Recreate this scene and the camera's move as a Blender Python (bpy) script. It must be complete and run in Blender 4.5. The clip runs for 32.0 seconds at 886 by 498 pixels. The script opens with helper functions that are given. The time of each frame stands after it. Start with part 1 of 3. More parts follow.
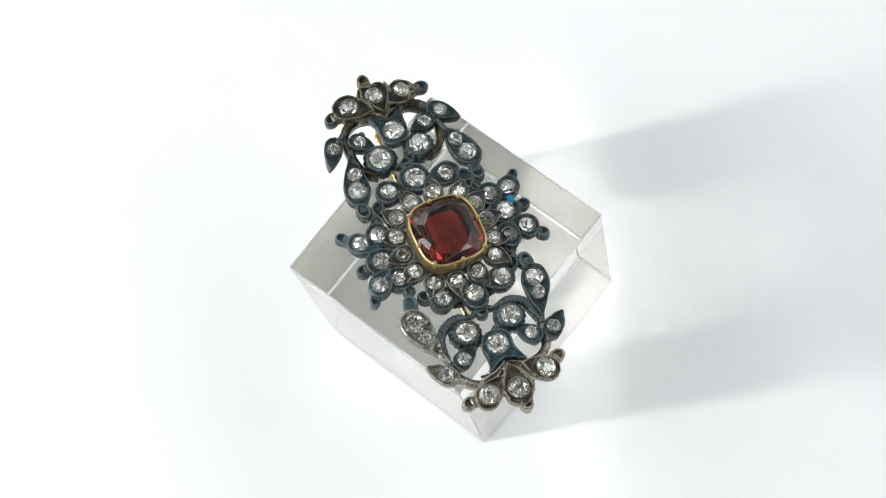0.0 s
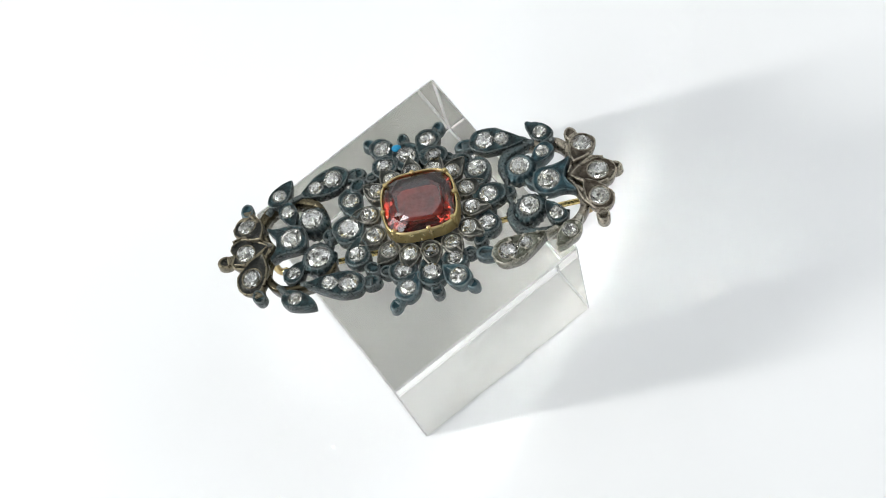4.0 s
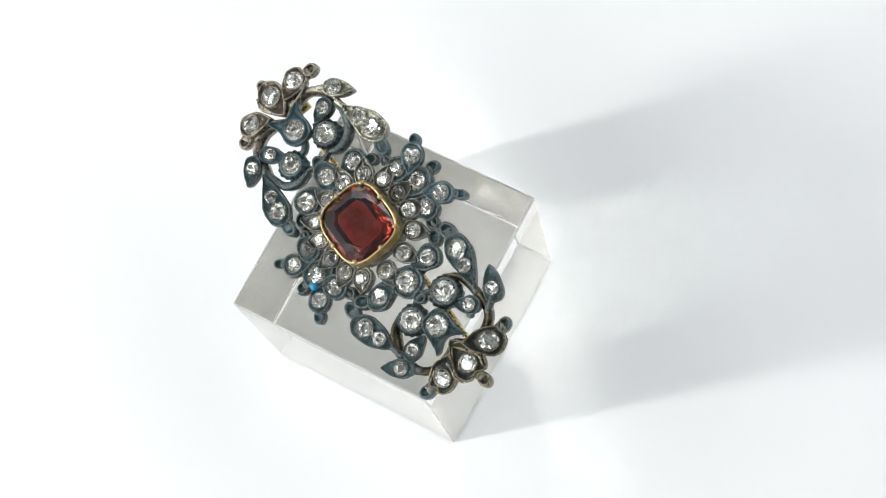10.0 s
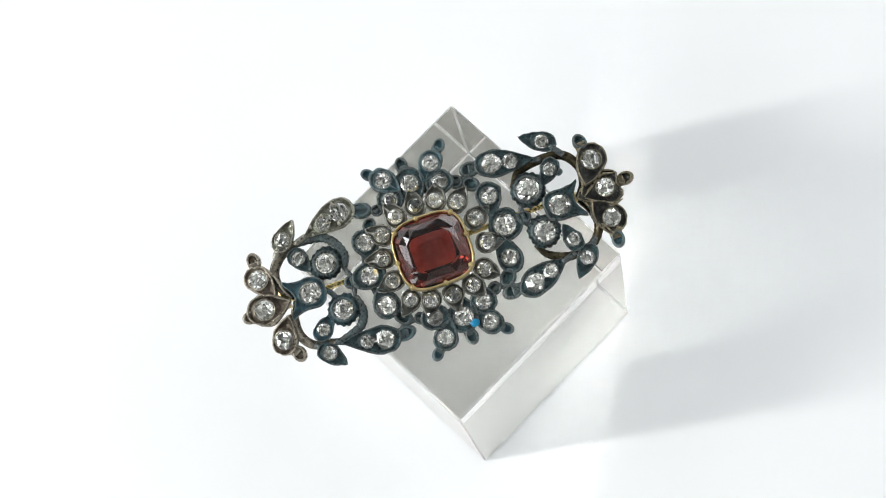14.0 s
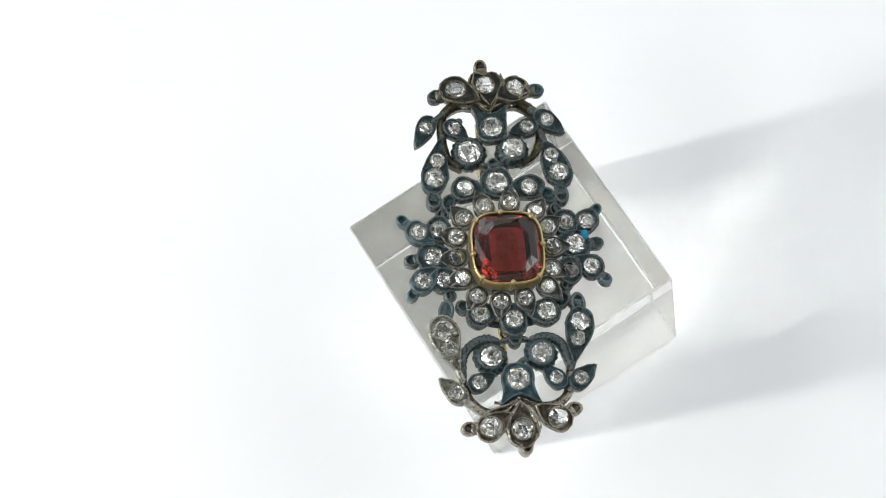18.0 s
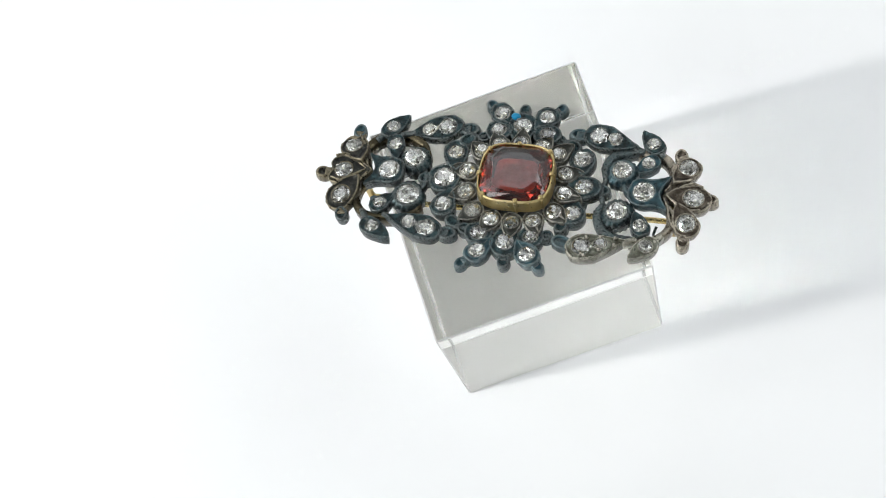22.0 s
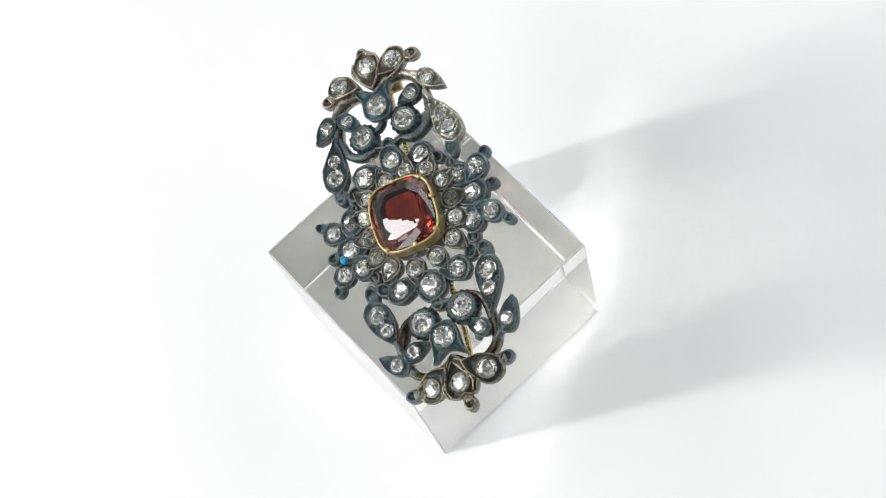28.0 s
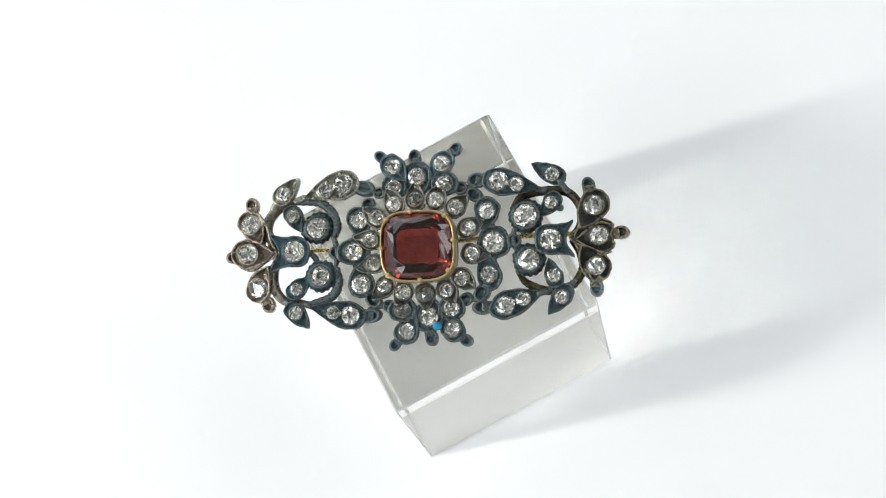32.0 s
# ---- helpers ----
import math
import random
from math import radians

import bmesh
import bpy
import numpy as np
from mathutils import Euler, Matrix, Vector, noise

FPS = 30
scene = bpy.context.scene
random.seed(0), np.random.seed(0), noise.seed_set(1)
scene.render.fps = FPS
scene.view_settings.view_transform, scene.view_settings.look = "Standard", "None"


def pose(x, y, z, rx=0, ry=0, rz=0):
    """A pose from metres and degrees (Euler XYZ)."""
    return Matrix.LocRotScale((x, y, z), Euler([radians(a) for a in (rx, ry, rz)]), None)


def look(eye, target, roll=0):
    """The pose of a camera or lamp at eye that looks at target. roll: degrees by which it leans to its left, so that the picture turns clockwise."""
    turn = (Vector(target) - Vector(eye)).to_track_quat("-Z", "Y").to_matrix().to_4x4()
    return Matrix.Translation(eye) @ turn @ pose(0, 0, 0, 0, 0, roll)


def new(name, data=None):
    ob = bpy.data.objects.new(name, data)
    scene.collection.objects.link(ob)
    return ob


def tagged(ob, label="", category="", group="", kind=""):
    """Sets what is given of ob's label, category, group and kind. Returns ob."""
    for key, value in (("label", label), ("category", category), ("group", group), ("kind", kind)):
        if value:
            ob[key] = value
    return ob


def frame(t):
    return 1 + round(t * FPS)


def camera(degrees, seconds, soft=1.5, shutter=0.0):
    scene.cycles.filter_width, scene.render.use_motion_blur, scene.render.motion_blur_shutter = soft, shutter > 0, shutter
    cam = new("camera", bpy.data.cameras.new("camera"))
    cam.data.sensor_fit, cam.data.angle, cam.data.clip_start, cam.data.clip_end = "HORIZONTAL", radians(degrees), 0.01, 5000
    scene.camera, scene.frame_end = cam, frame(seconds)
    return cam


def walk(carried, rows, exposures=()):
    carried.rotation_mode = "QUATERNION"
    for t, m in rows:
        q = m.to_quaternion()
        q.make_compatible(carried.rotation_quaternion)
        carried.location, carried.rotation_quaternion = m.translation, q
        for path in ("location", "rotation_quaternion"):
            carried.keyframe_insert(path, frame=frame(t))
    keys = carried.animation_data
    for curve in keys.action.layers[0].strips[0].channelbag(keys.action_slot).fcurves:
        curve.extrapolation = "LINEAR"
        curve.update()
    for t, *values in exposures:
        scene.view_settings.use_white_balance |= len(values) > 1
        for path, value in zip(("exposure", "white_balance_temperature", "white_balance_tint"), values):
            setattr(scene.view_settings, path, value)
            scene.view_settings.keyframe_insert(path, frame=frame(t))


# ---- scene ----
# metres; the turntable's axis is the z axis, its top is 0.6 mm over z = 0

LENS = 28.9
cam = camera(LENS, 32.0, soft=0.95)


def held(x, y, z, yaw, pitch, roll):
    """A hand-held camera: heading, degrees below the horizon, and lean."""
    return pose(x, y, z, 90 - pitch, 0, yaw) @ pose(0, 0, 0, 0, 0, roll)


PATH = [
    (0.0, 0.0029, -0.1054, 0.3103, -0.66, 69.51, -23.25),
    (0.5, 0.0010, -0.1073, 0.3089, -0.86, 69.01, -23.02),
    (1.0, -0.0001, -0.1091, 0.3082, -0.98, 68.70, -23.03),
    (1.5, -0.0002, -0.1069, 0.3073, -1.39, 69.09, -23.18),
    (2.0, 0.0017, -0.1000, 0.3063, -1.45, 70.25, -23.43),
    (2.5, 0.0034, -0.0975, 0.3020, -1.15, 70.25, -23.84),
    (4.5, 0.0058, -0.0886, 0.3027, -0.32, 71.68, -24.37),
    (5.0, 0.0055, -0.0875, 0.3045, -0.92, 72.01, -23.98),
    (5.5, 0.0052, -0.0900, 0.3049, -0.67, 71.52, -24.10),
    (6.0, 0.0037, -0.0920, 0.3043, -0.84, 71.08, -24.20),
    (6.5, 0.0039, -0.0922, 0.3048, -0.11, 71.03, -24.49),
    (7.0, 0.0030, -0.0933, 0.3069, 0.31, 70.90, -24.71),
    (7.5, 0.0026, -0.0935, 0.3079, 0.04, 70.92, -24.90),
    (8.0, 0.0027, -0.0937, 0.3090, 0.16, 70.92, -24.96),
    (8.5, 0.0018, -0.0938, 0.3090, -0.11, 70.95, -24.87),
    (9.0, 0.0016, -0.0959, 0.3083, -0.45, 70.65, -24.48),
    (9.5, 0.0026, -0.0951, 0.3089, -0.55, 71.10, -24.96),
    (10.0, 0.0035, -0.0959, 0.3105, -0.38, 71.18, -25.31),
    (10.5, 0.0043, -0.0968, 0.3107, -0.12, 71.07, -25.48),
    (11.0, 0.0038, -0.0981, 0.3106, 0.17, 70.81, -25.45),
    (11.5, 0.0023, -0.0997, 0.3098, 0.47, 70.35, -25.27),
    (12.0, -0.0001, -0.0968, 0.3097, 0.51, 70.70, -24.96),
    (12.5, -0.0021, -0.0944, 0.3086, 0.88, 70.96, -24.73),
    (13.0, -0.0033, -0.0935, 0.3070, 0.83, 71.11, -24.52),
    (13.5, -0.0032, -0.0934, 0.3056, 0.75, 71.18, -24.68),
    (14.0, -0.0022, -0.0935, 0.3048, 1.06, 71.15, -24.82),
    (14.5, -0.0018, -0.0935, 0.3048, 1.17, 71.03, -24.92),
    (16.5, -0.0035, -0.0932, 0.3044, 0.38, 70.81, -25.18),
    (17.0, -0.0032, -0.0922, 0.3042, 0.49, 70.86, -25.51),
    (17.5, -0.0040, -0.0921, 0.3043, 0.55, 70.73, -25.80),
    (18.0, -0.0040, -0.0920, 0.3034, 0.92, 70.61, -26.13),
    (18.5, -0.0037, -0.0927, 0.3034, 1.34, 70.43, -26.54),
    (19.0, -0.0036, -0.0936, 0.3034, 1.60, 70.25, -27.11),
    (19.5, -0.0030, -0.0947, 0.3036, 2.08, 70.08, -27.66),
    (20.0, -0.0030, -0.0945, 0.3038, 2.45, 70.16, -28.11),
    (20.5, -0.0027, -0.0956, 0.3045, 2.70, 70.10, -28.35),
    (21.0, -0.0028, -0.0973, 0.3048, 2.62, 69.88, -28.41),
    (21.5, -0.0036, -0.0993, 0.3055, 2.56, 69.61, -28.29),
    (22.0, -0.0045, -0.0987, 0.3062, 2.42, 69.87, -28.07),
    (22.5, -0.0051, -0.0987, 0.3083, 2.37, 70.15, -27.94),
    (23.0, -0.0069, -0.1010, 0.3089, 1.51, 69.87, -27.20),
    (23.5, -0.0074, -0.1008, 0.3091, 0.90, 70.12, -26.68),
    (24.0, -0.0100, -0.0987, 0.3101, -0.58, 70.60, -26.01),
    (24.5, -0.0107, -0.0976, 0.3085, -1.23, 70.61, -25.33),
    (25.0, -0.0109, -0.0946, 0.3081, -2.34, 70.99, -24.75),
    (25.5, -0.0078, -0.0969, 0.3076, -2.09, 70.39, -24.27),
    (26.0, -0.0068, -0.0986, 0.3091, -2.48, 69.86, -23.90),
    (26.5, -0.0068, -0.1004, 0.3085, -3.16, 69.39, -23.84),
    (28.5, -0.0067, -0.1029, 0.3056, -2.33, 68.72, -24.85),
    (29.0, -0.0065, -0.1033, 0.3062, -1.35, 68.66, -25.14),
    (29.5, -0.0052, -0.1038, 0.3061, -1.03, 68.78, -25.39),
    (30.0, -0.0044, -0.1048, 0.3067, -0.84, 68.94, -25.69),
    (30.5, -0.0034, -0.1049, 0.3075, -0.79, 69.19, -25.88),
    (31.0, -0.0037, -0.1025, 0.3076, -0.83, 69.56, -25.94),
    (31.5, -0.0047, -0.1029, 0.3080, -0.65, 69.51, -25.94),
    (32.0, -0.0044, -0.1015, 0.3076, -0.59, 69.71, -25.94),
]
walk(cam, [(t, held(*r)) for t, *r in PATH])

# ---- light ----
world = bpy.data.worlds.new("room_air")
scene.world = world
world.use_nodes = True
world.node_tree.nodes["Background"].inputs[0].default_value = (0.8, 0.85, 0.9, 1)
world.node_tree.nodes["Background"].inputs[1].default_value = 0.2


def area_lamp(name, eye, target, width, height, watts, color):
    lamp = bpy.data.lights.new(name, "AREA")
    lamp.shape, lamp.size, lamp.size_y = "RECTANGLE", width, height
    lamp.energy, lamp.color = watts, color
    ob = new(name, lamp)
    ob.matrix_world = look(eye, target)
    return ob


area_lamp("desk_light", (-0.84, 0.178, 0.50), (0, 0, 0.0), 0.056, 0.25, 5.2, (0.99, 0.985, 0.97))
# two added overhead fills, unseen, for the ambient light on card and shadows
area_lamp("fill_west", (-1.55, -0.1, 1.66), (-1.55, -0.0999, 0), 0.8, 2.4, 21.5, (0.935, 0.97, 0.99))
area_lamp("fill_east", (1.55, -0.1, 1.66), (1.55, -0.0999, 0), 0.8, 2.4, 16.0, (0.935, 0.97, 0.99))
# two more added fills, unseen, for a pale reflection on the garnet
area_lamp("fill_north", (0, 1.55, 1.66), (0, 1.5501, 0), 3.0, 0.88, 8.5, (0.93, 0.97, 1.0))
area_lamp("fill_north_wall", (0, 1.98, 1.42), (0, 0, 1.42), 3.0, 0.46, 4.5, (0.93, 0.97, 1.0))
area_lamp("ceiling_lamp", (-0.93, 0.76, 1.60), (0, 0, 0.05), 0.21, 0.21, 1.4, (0.97, 0.98, 1.0))
area_lamp("ceiling_spot", (-0.765, 0.157, 1.60), (0, 0, 0.05), 0.12, 0.12, 0.47, (0.97, 0.98, 1.0))
scene.view_settings.exposure = 0.11
scene.cycles.blur_glossy, scene.cycles.sample_clamp_indirect, scene.cycles.caustics_refractive = 0.0, 0.0, True  # light through the clear block
scene.cycles.max_bounces, scene.cycles.transmission_bounces, scene.cycles.diffuse_bounces, scene.cycles.glossy_bounces = 20, 20, 6, 8


# ---- materials ----
def material(name):
    m = bpy.data.materials.new(name)
    m.use_nodes = True
    return m, m.node_tree.nodes, m.node_tree.links, m.node_tree.nodes["Principled BSDF"]


def noise_node(nodes, links, scale, detail=4.0, rough=0.55, space="Object"):
    co = nodes.new("ShaderNodeTexCoord")
    n = nodes.new("ShaderNodeTexNoise")
    n.inputs["Scale"].default_value, n.inputs["Detail"].default_value, n.inputs["Roughness"].default_value = scale, detail, rough
    links.new(co.outputs[space], n.inputs["Vector"])
    return n


def ramp(nodes, links, source, stops):
    r = nodes.new("ShaderNodeValToRGB")
    while len(r.color_ramp.elements) < len(stops):
        r.color_ramp.elements.new(0.5)
    for e, (at, c) in zip(r.color_ramp.elements, stops):
        e.position, e.color = at, (*c, 1)
    links.new(source, r.inputs[0])
    return r


def bump(nodes, links, source, b, strength, distance):
    k = nodes.new("ShaderNodeBump")
    k.inputs["Strength"].default_value, k.inputs["Distance"].default_value = strength, distance
    links.new(source, k.inputs["Height"])
    links.new(k.outputs[0], b.inputs["Normal"])
    return k


def metal(name, stops, rough, metallic, worn=None, scale=420.0, relief=0.0002):
    """Old metal: blotched tarnish, fine pitting, and, where worn is given, paler edges: rubbing plus painted edge
    highlights.
    """
    m, nodes, links, b = material(name)
    n = noise_node(nodes, links, scale, 5, 0.6)
    color = ramp(nodes, links, n.outputs[0], stops)
    fine = noise_node(nodes, links, scale * 5, 3)
    if worn:
        # convex edges turn paler: rubbed metal and an edge highlight in one colour
        geo = nodes.new("ShaderNodeNewGeometry")
        edge = ramp(nodes, links, geo.outputs["Pointiness"], [(0.515, (0, 0, 0)), (0.60, (1, 1, 1))])
        patchy = nodes.new("ShaderNodeMath")
        patchy.operation = "MULTIPLY"
        links.new(edge.outputs[0], patchy.inputs[0])
        links.new(ramp(nodes, links, fine.outputs[0], [(0.32, (0.35,) * 3), (0.68, (1,) * 3)]).outputs[0], patchy.inputs[1])
        mix = nodes.new("ShaderNodeMixRGB")
        mix.inputs[2].default_value = (*worn, 1)
        links.new(patchy.outputs[0], mix.inputs[0])
        links.new(color.outputs[0], mix.inputs[1])
        links.new(mix.outputs[0], b.inputs["Base Color"])
    else:
        links.new(color.outputs[0], b.inputs["Base Color"])
    links.new(ramp(nodes, links, fine.outputs[0], [(0.3, (rough - 0.1,) * 3), (0.7, (rough + 0.16,) * 3)]).outputs[0], b.inputs["Roughness"])
    b.inputs["Metallic"].default_value, b.inputs["Specular IOR Level"].default_value = metallic, 0.3
    bump(nodes, links, fine.outputs[0], b, 0.6, relief)
    return m


TARNISH = metal("tarnished_silver", [(0.30, (0.011, 0.013, 0.013)), (0.46, (0.021, 0.031, 0.032)), (0.57, (0.028, 0.051, 0.055)), (0.67, (0.045, 0.077, 0.081)), (0.82, (0.115, 0.135, 0.128))], 0.30, 0.62, (0.16, 0.175, 0.17), 520.0, 0.00034)
BLUED = metal("blue_patinated_silver", [(0.30, (0.010, 0.015, 0.016)), (0.46, (0.020, 0.038, 0.044)), (0.58, (0.028, 0.066, 0.080)), (0.68, (0.055, 0.105, 0.115)), (0.82, (0.12, 0.155, 0.15))], 0.34, 0.55, (0.17, 0.205, 0.205), 470.0, 0.00030)
BRONZE = metal("olive_brown_silver", [(0.30, (0.020, 0.017, 0.011)), (0.48, (0.050, 0.042, 0.025)), (0.62, (0.095, 0.080, 0.048)), (0.80, (0.19, 0.165, 0.105))], 0.30, 0.85, None, 260.0, 0.00012)
WORN = metal("worn_silver", [(0.30, (0.030, 0.028, 0.020)), (0.46, (0.095, 0.095, 0.072)), (0.58, (0.165, 0.17, 0.135)), (0.70, (0.20, 0.215, 0.18)), (0.84, (0.38, 0.37, 0.31))], 0.28, 0.8, (0.56, 0.53, 0.45), 400.0, 0.00018)
BROWNED = metal("brown_toned_silver", [(0.30, (0.016, 0.012, 0.009)), (0.46, (0.045, 0.036, 0.027)), (0.60, (0.092, 0.078, 0.060)), (0.76, (0.19, 0.172, 0.142))], 0.29, 0.78, (0.50, 0.45, 0.36), 360.0, 0.00018)
RUBBED = metal("rubbed_silver", [(0.30, (0.014, 0.015, 0.013)), (0.48, (0.036, 0.038, 0.033)), (0.62, (0.085, 0.087, 0.076)), (0.78, (0.20, 0.195, 0.17))], 0.3, 0.72, (0.40, 0.38, 0.33), 360.0, 0.00016)
BRASSY = metal("tarnish_with_brassy_edges", [(0.30, (0.010, 0.010, 0.009)), (0.48, (0.021, 0.022, 0.020)), (0.62, (0.044, 0.043, 0.036)), (0.78, (0.105, 0.096, 0.070))], 0.3, 0.72, (0.36, 0.31, 0.205), 360.0, 0.00016)
GOLD = metal("old_gold", [(0.30, (0.36, 0.265, 0.11)), (0.52, (0.55, 0.43, 0.205)), (0.75, (0.70, 0.58, 0.33))], 0.33, 1.0, None, 220.0, 0.00006)


def clear(name, color, ior, rough=0.0):
    m, nodes, links, b = material(name)
    b.inputs["Base Color"].default_value = (*color, 1)
    b.inputs["Transmission Weight"].default_value, b.inputs["IOR"].default_value, b.inputs["Roughness"].default_value = 1.0, ior, rough
    return m


def glass(name, color, ior, rough=0.0):
    m, nodes, links, b = material(name)
    g = nodes.new("ShaderNodeBsdfGlass")
    g.distribution = "GGX"
    g.inputs["Color"].default_value, g.inputs["Roughness"].default_value, g.inputs["IOR"].default_value = (*color, 1), rough, ior
    links.new(g.outputs[0], nodes["Material Output"].inputs["Surface"])
    nodes.remove(b)
    return m


DIAMOND = clear("old_cut_diamond", (0.80, 0.80, 0.73), 2.42, 0.06)
# for the added reflector that brightens the garnet's centre
FOIL_REFLECTOR = metal("pale_foil_reflector", [(0.35, (0.46, 0.38, 0.33)), (0.62, (0.80, 0.74, 0.68))], 0.5, 0.0, None, 260.0, 0.0003)
# added reflector behind the diamonds, to brighten them
CUP_REFLECTOR = metal("silver_foil_reflector", [(0.35, (0.50, 0.49, 0.44)), (0.62, (0.80, 0.79, 0.73))], 0.38, 0.7, None, 700.0, 0.0002)
GARNET = clear("red_garnet", (0.31, 0.025, 0.013), 1.76)
BRIGHT_GOLD = metal("rubbed_gold", [(0.30, (0.50, 0.37, 0.14)), (0.52, (0.72, 0.57, 0.25)), (0.75, (0.88, 0.76, 0.45))], 0.24, 1.0, None, 420.0, 0.0001)
worn = noise_node(GARNET.node_tree.nodes, GARNET.node_tree.links, 330, 2)
bump(GARNET.node_tree.nodes, GARNET.node_tree.links, worn.outputs[0], GARNET.node_tree.nodes["Principled BSDF"], 0.04, 0.0001)
ACRYLIC = glass("clear_acrylic", (0.993, 0.988, 0.974), 1.49)
EDGE = clear("ground_acrylic_edge", (0.92, 0.92, 0.91), 1.49, 0.5)
EDGE.node_tree.nodes["Principled BSDF"].inputs["Transmission Weight"].default_value = 0.8
# bottom face made partly white and rough to brighten the block's inside
UNDERSIDE = clear("brightening_underside", (0.93, 0.925, 0.91), 1.49, 0.3)
UNDERSIDE.node_tree.nodes["Principled BSDF"].inputs["Transmission Weight"].default_value = 0.32


def paint(name, color, scale, rough=0.55, relief=0.0002):
    m, nodes, links, b = material(name)
    n = noise_node(nodes, links, scale)
    dark = tuple(c * 0.965 for c in color)
    links.new(ramp(nodes, links, n.outputs[0], [(0.35, dark), (0.7, color)]).outputs[0], b.inputs["Base Color"])
    b.inputs["Roughness"].default_value = rough
    fine = noise_node(nodes, links, scale * 40, 2)
    bump(nodes, links, fine.outputs[0], b, 0.15, relief)
    return m


CARD = paint("white_card", (0.84, 0.845, 0.85), 9, 0.5, 0.0001)
# grey so that the unseen ceiling puts less haze on garnet and silver
CEILING = paint("unseen_ceiling_grey", (0.45, 0.46, 0.47), 2)
WALL = paint("white_wall_paint", (0.78, 0.78, 0.77), 2)
FLOOR = paint("grey_floor", (0.35, 0.33, 0.31), 3)
BLUE_ENAMEL = metal("blue_speck", [(0.3, (0.004, 0.15, 0.32)), (0.7, (0.012, 0.29, 0.47))], 0.4, 0.1)


# ---- mesh helpers ----
def part(name, verts, faces, mat, parent=None, label="", smooth=True):
    me = bpy.data.meshes.new(name)
    me.from_pydata(verts, [], faces)
    bm = bmesh.new()
    bm.from_mesh(me)
    bmesh.ops.recalc_face_normals(bm, faces=bm.faces)
    bm.to_mesh(me)
    bm.free()
    me.polygons.foreach_set("use_smooth", [smooth] * len(me.polygons))
    me.materials.append(mat)
    ob = new(name, me)
    ob.parent = parent
    return tagged(ob, label) if label else ob


def loft(loops, bottom=True, top=True):
    """Rings of equal length, joined in order and closed at the ends."""
    n = len(loops[0])
    verts = [p for loop in loops for p in loop]
    faces = [(i * n + k, i * n + (k + 1) % n, (i + 1) * n + (k + 1) % n, (i + 1) * n + k) for i in range(len(loops) - 1) for k in range(n)]
    if bottom:
        faces.append(tuple(range(n))[::-1])
    if top:
        faces.append(tuple((len(loops) - 1) * n + k for k in range(n)))
    return verts, faces


def join(*pieces):
    verts, faces = [], []
    for v, f in pieces:
        o = len(verts)
        verts += list(v)
        faces += [tuple(i + o for i in face) for face in f]
    return verts, faces


def box(name, lo, hi, mat, parent=None):
    (x0, y0, z0), (x1, y1, z1) = lo, hi
    v = [(x, y, z) for z in (z0, z1) for x, y in ((x0, y0), (x1, y0), (x1, y1), (x0, y1))]
    return part(name, v, [(3, 2, 1, 0), (4, 5, 6, 7), (0, 1, 5, 4), (1, 2, 6, 5), (2, 3, 7, 6), (3, 0, 4, 7)], mat, parent, smooth=False)


# ---- the unseen room and table, added round the turntable, and the turntable ----
# walls and ceiling are out of view, there to bounce light and fill reflections
for name, lo, hi, mat in (
        ("unseen_floor", (-2.0, -2.0, -0.80), (2.0, 2.0, -0.75), FLOOR),
        ("unseen_ceiling", (-2.0, -2.0, 1.70), (2.0, 2.0, 1.75), CEILING),
        ("unseen_wall_west", (-2.05, -2.0, -0.75), (-2.0, 2.0, 1.70), WALL),
        ("unseen_wall_east", (2.0, -2.0, -0.75), (2.05, 2.0, 1.70), WALL),
        ("unseen_wall_north", (-2.05, 2.0, -0.75), (2.05, 2.05, 1.70), WALL),
        ("unseen_wall_south", (-2.05, -2.05, -0.75), (2.05, -2.0, 1.70), WALL)):
    tagged(box(name, lo, hi, mat), kind="structure")
table = tagged(new("table"), "plain white table under the turntable", "table")
box("tabletop", (-0.8, -0.6, -0.044), (0.8, 0.6, -0.014), CARD, table)
for x in (-0.74, 0.69):
    for y in (-0.54, 0.49):
        box("leg", (x, y, -0.75), (x + 0.05, y + 0.05, -0.044), CARD, table)

N = 96
rim = lambda r, z: [(r * math.cos(2 * math.pi * k / N), r * math.sin(2 * math.pi * k / N), z) for k in range(N)]
turntable = tagged(part("turntable", *loft([rim(0.258, -0.014), rim(0.26, -0.012), rim(0.26, -0.0014), rim(0.258, 0.0006)]), CARD, smooth=False),
                   "plain matt white turntable top, slowly turning", "turntable")

# ---- the clear block ----
BLOCK_W, BLOCK_D, BLOCK_H = 0.0376, 0.0390, 0.0369


def block():
    w, d, h, b = BLOCK_W / 2, BLOCK_D / 2, BLOCK_H, 0.0003
    ring = lambda i, z: [(w - i, -d + b, z), (w - i, d - b, z), (w - b, d - i, z), (-w + b, d - i, z), (-w + i, d - b, z), (-w + i, -d + b, z), (-w + b, -d + i, z), (w - b, -d + i, z)]
    ob = part("acrylic_block", *loft([ring(b, 0), ring(0, b), ring(0, h - b), ring(b, h)]), ACRYLIC, smooth=False)
    ob.data.materials.append(EDGE)
    ob.data.materials.append(UNDERSIDE)
    for f in ob.data.polygons:
        f.material_index = 2 if f.normal.z < -0.95 else int(max(abs(c) for c in f.normal) < 0.95)
    return ob


acrylic_block = block()
tagged(acrylic_block, "clear polished acrylic cube, the stand of the brooch", "display block")

# ---- the brooch: its own plane, in millimetres; u along it, v across it, h out of its face ----
brooch = tagged(new("brooch"), "tarnished silver openwork brooch with diamonds round a red garnet", "brooch")
rng = random.Random(7)


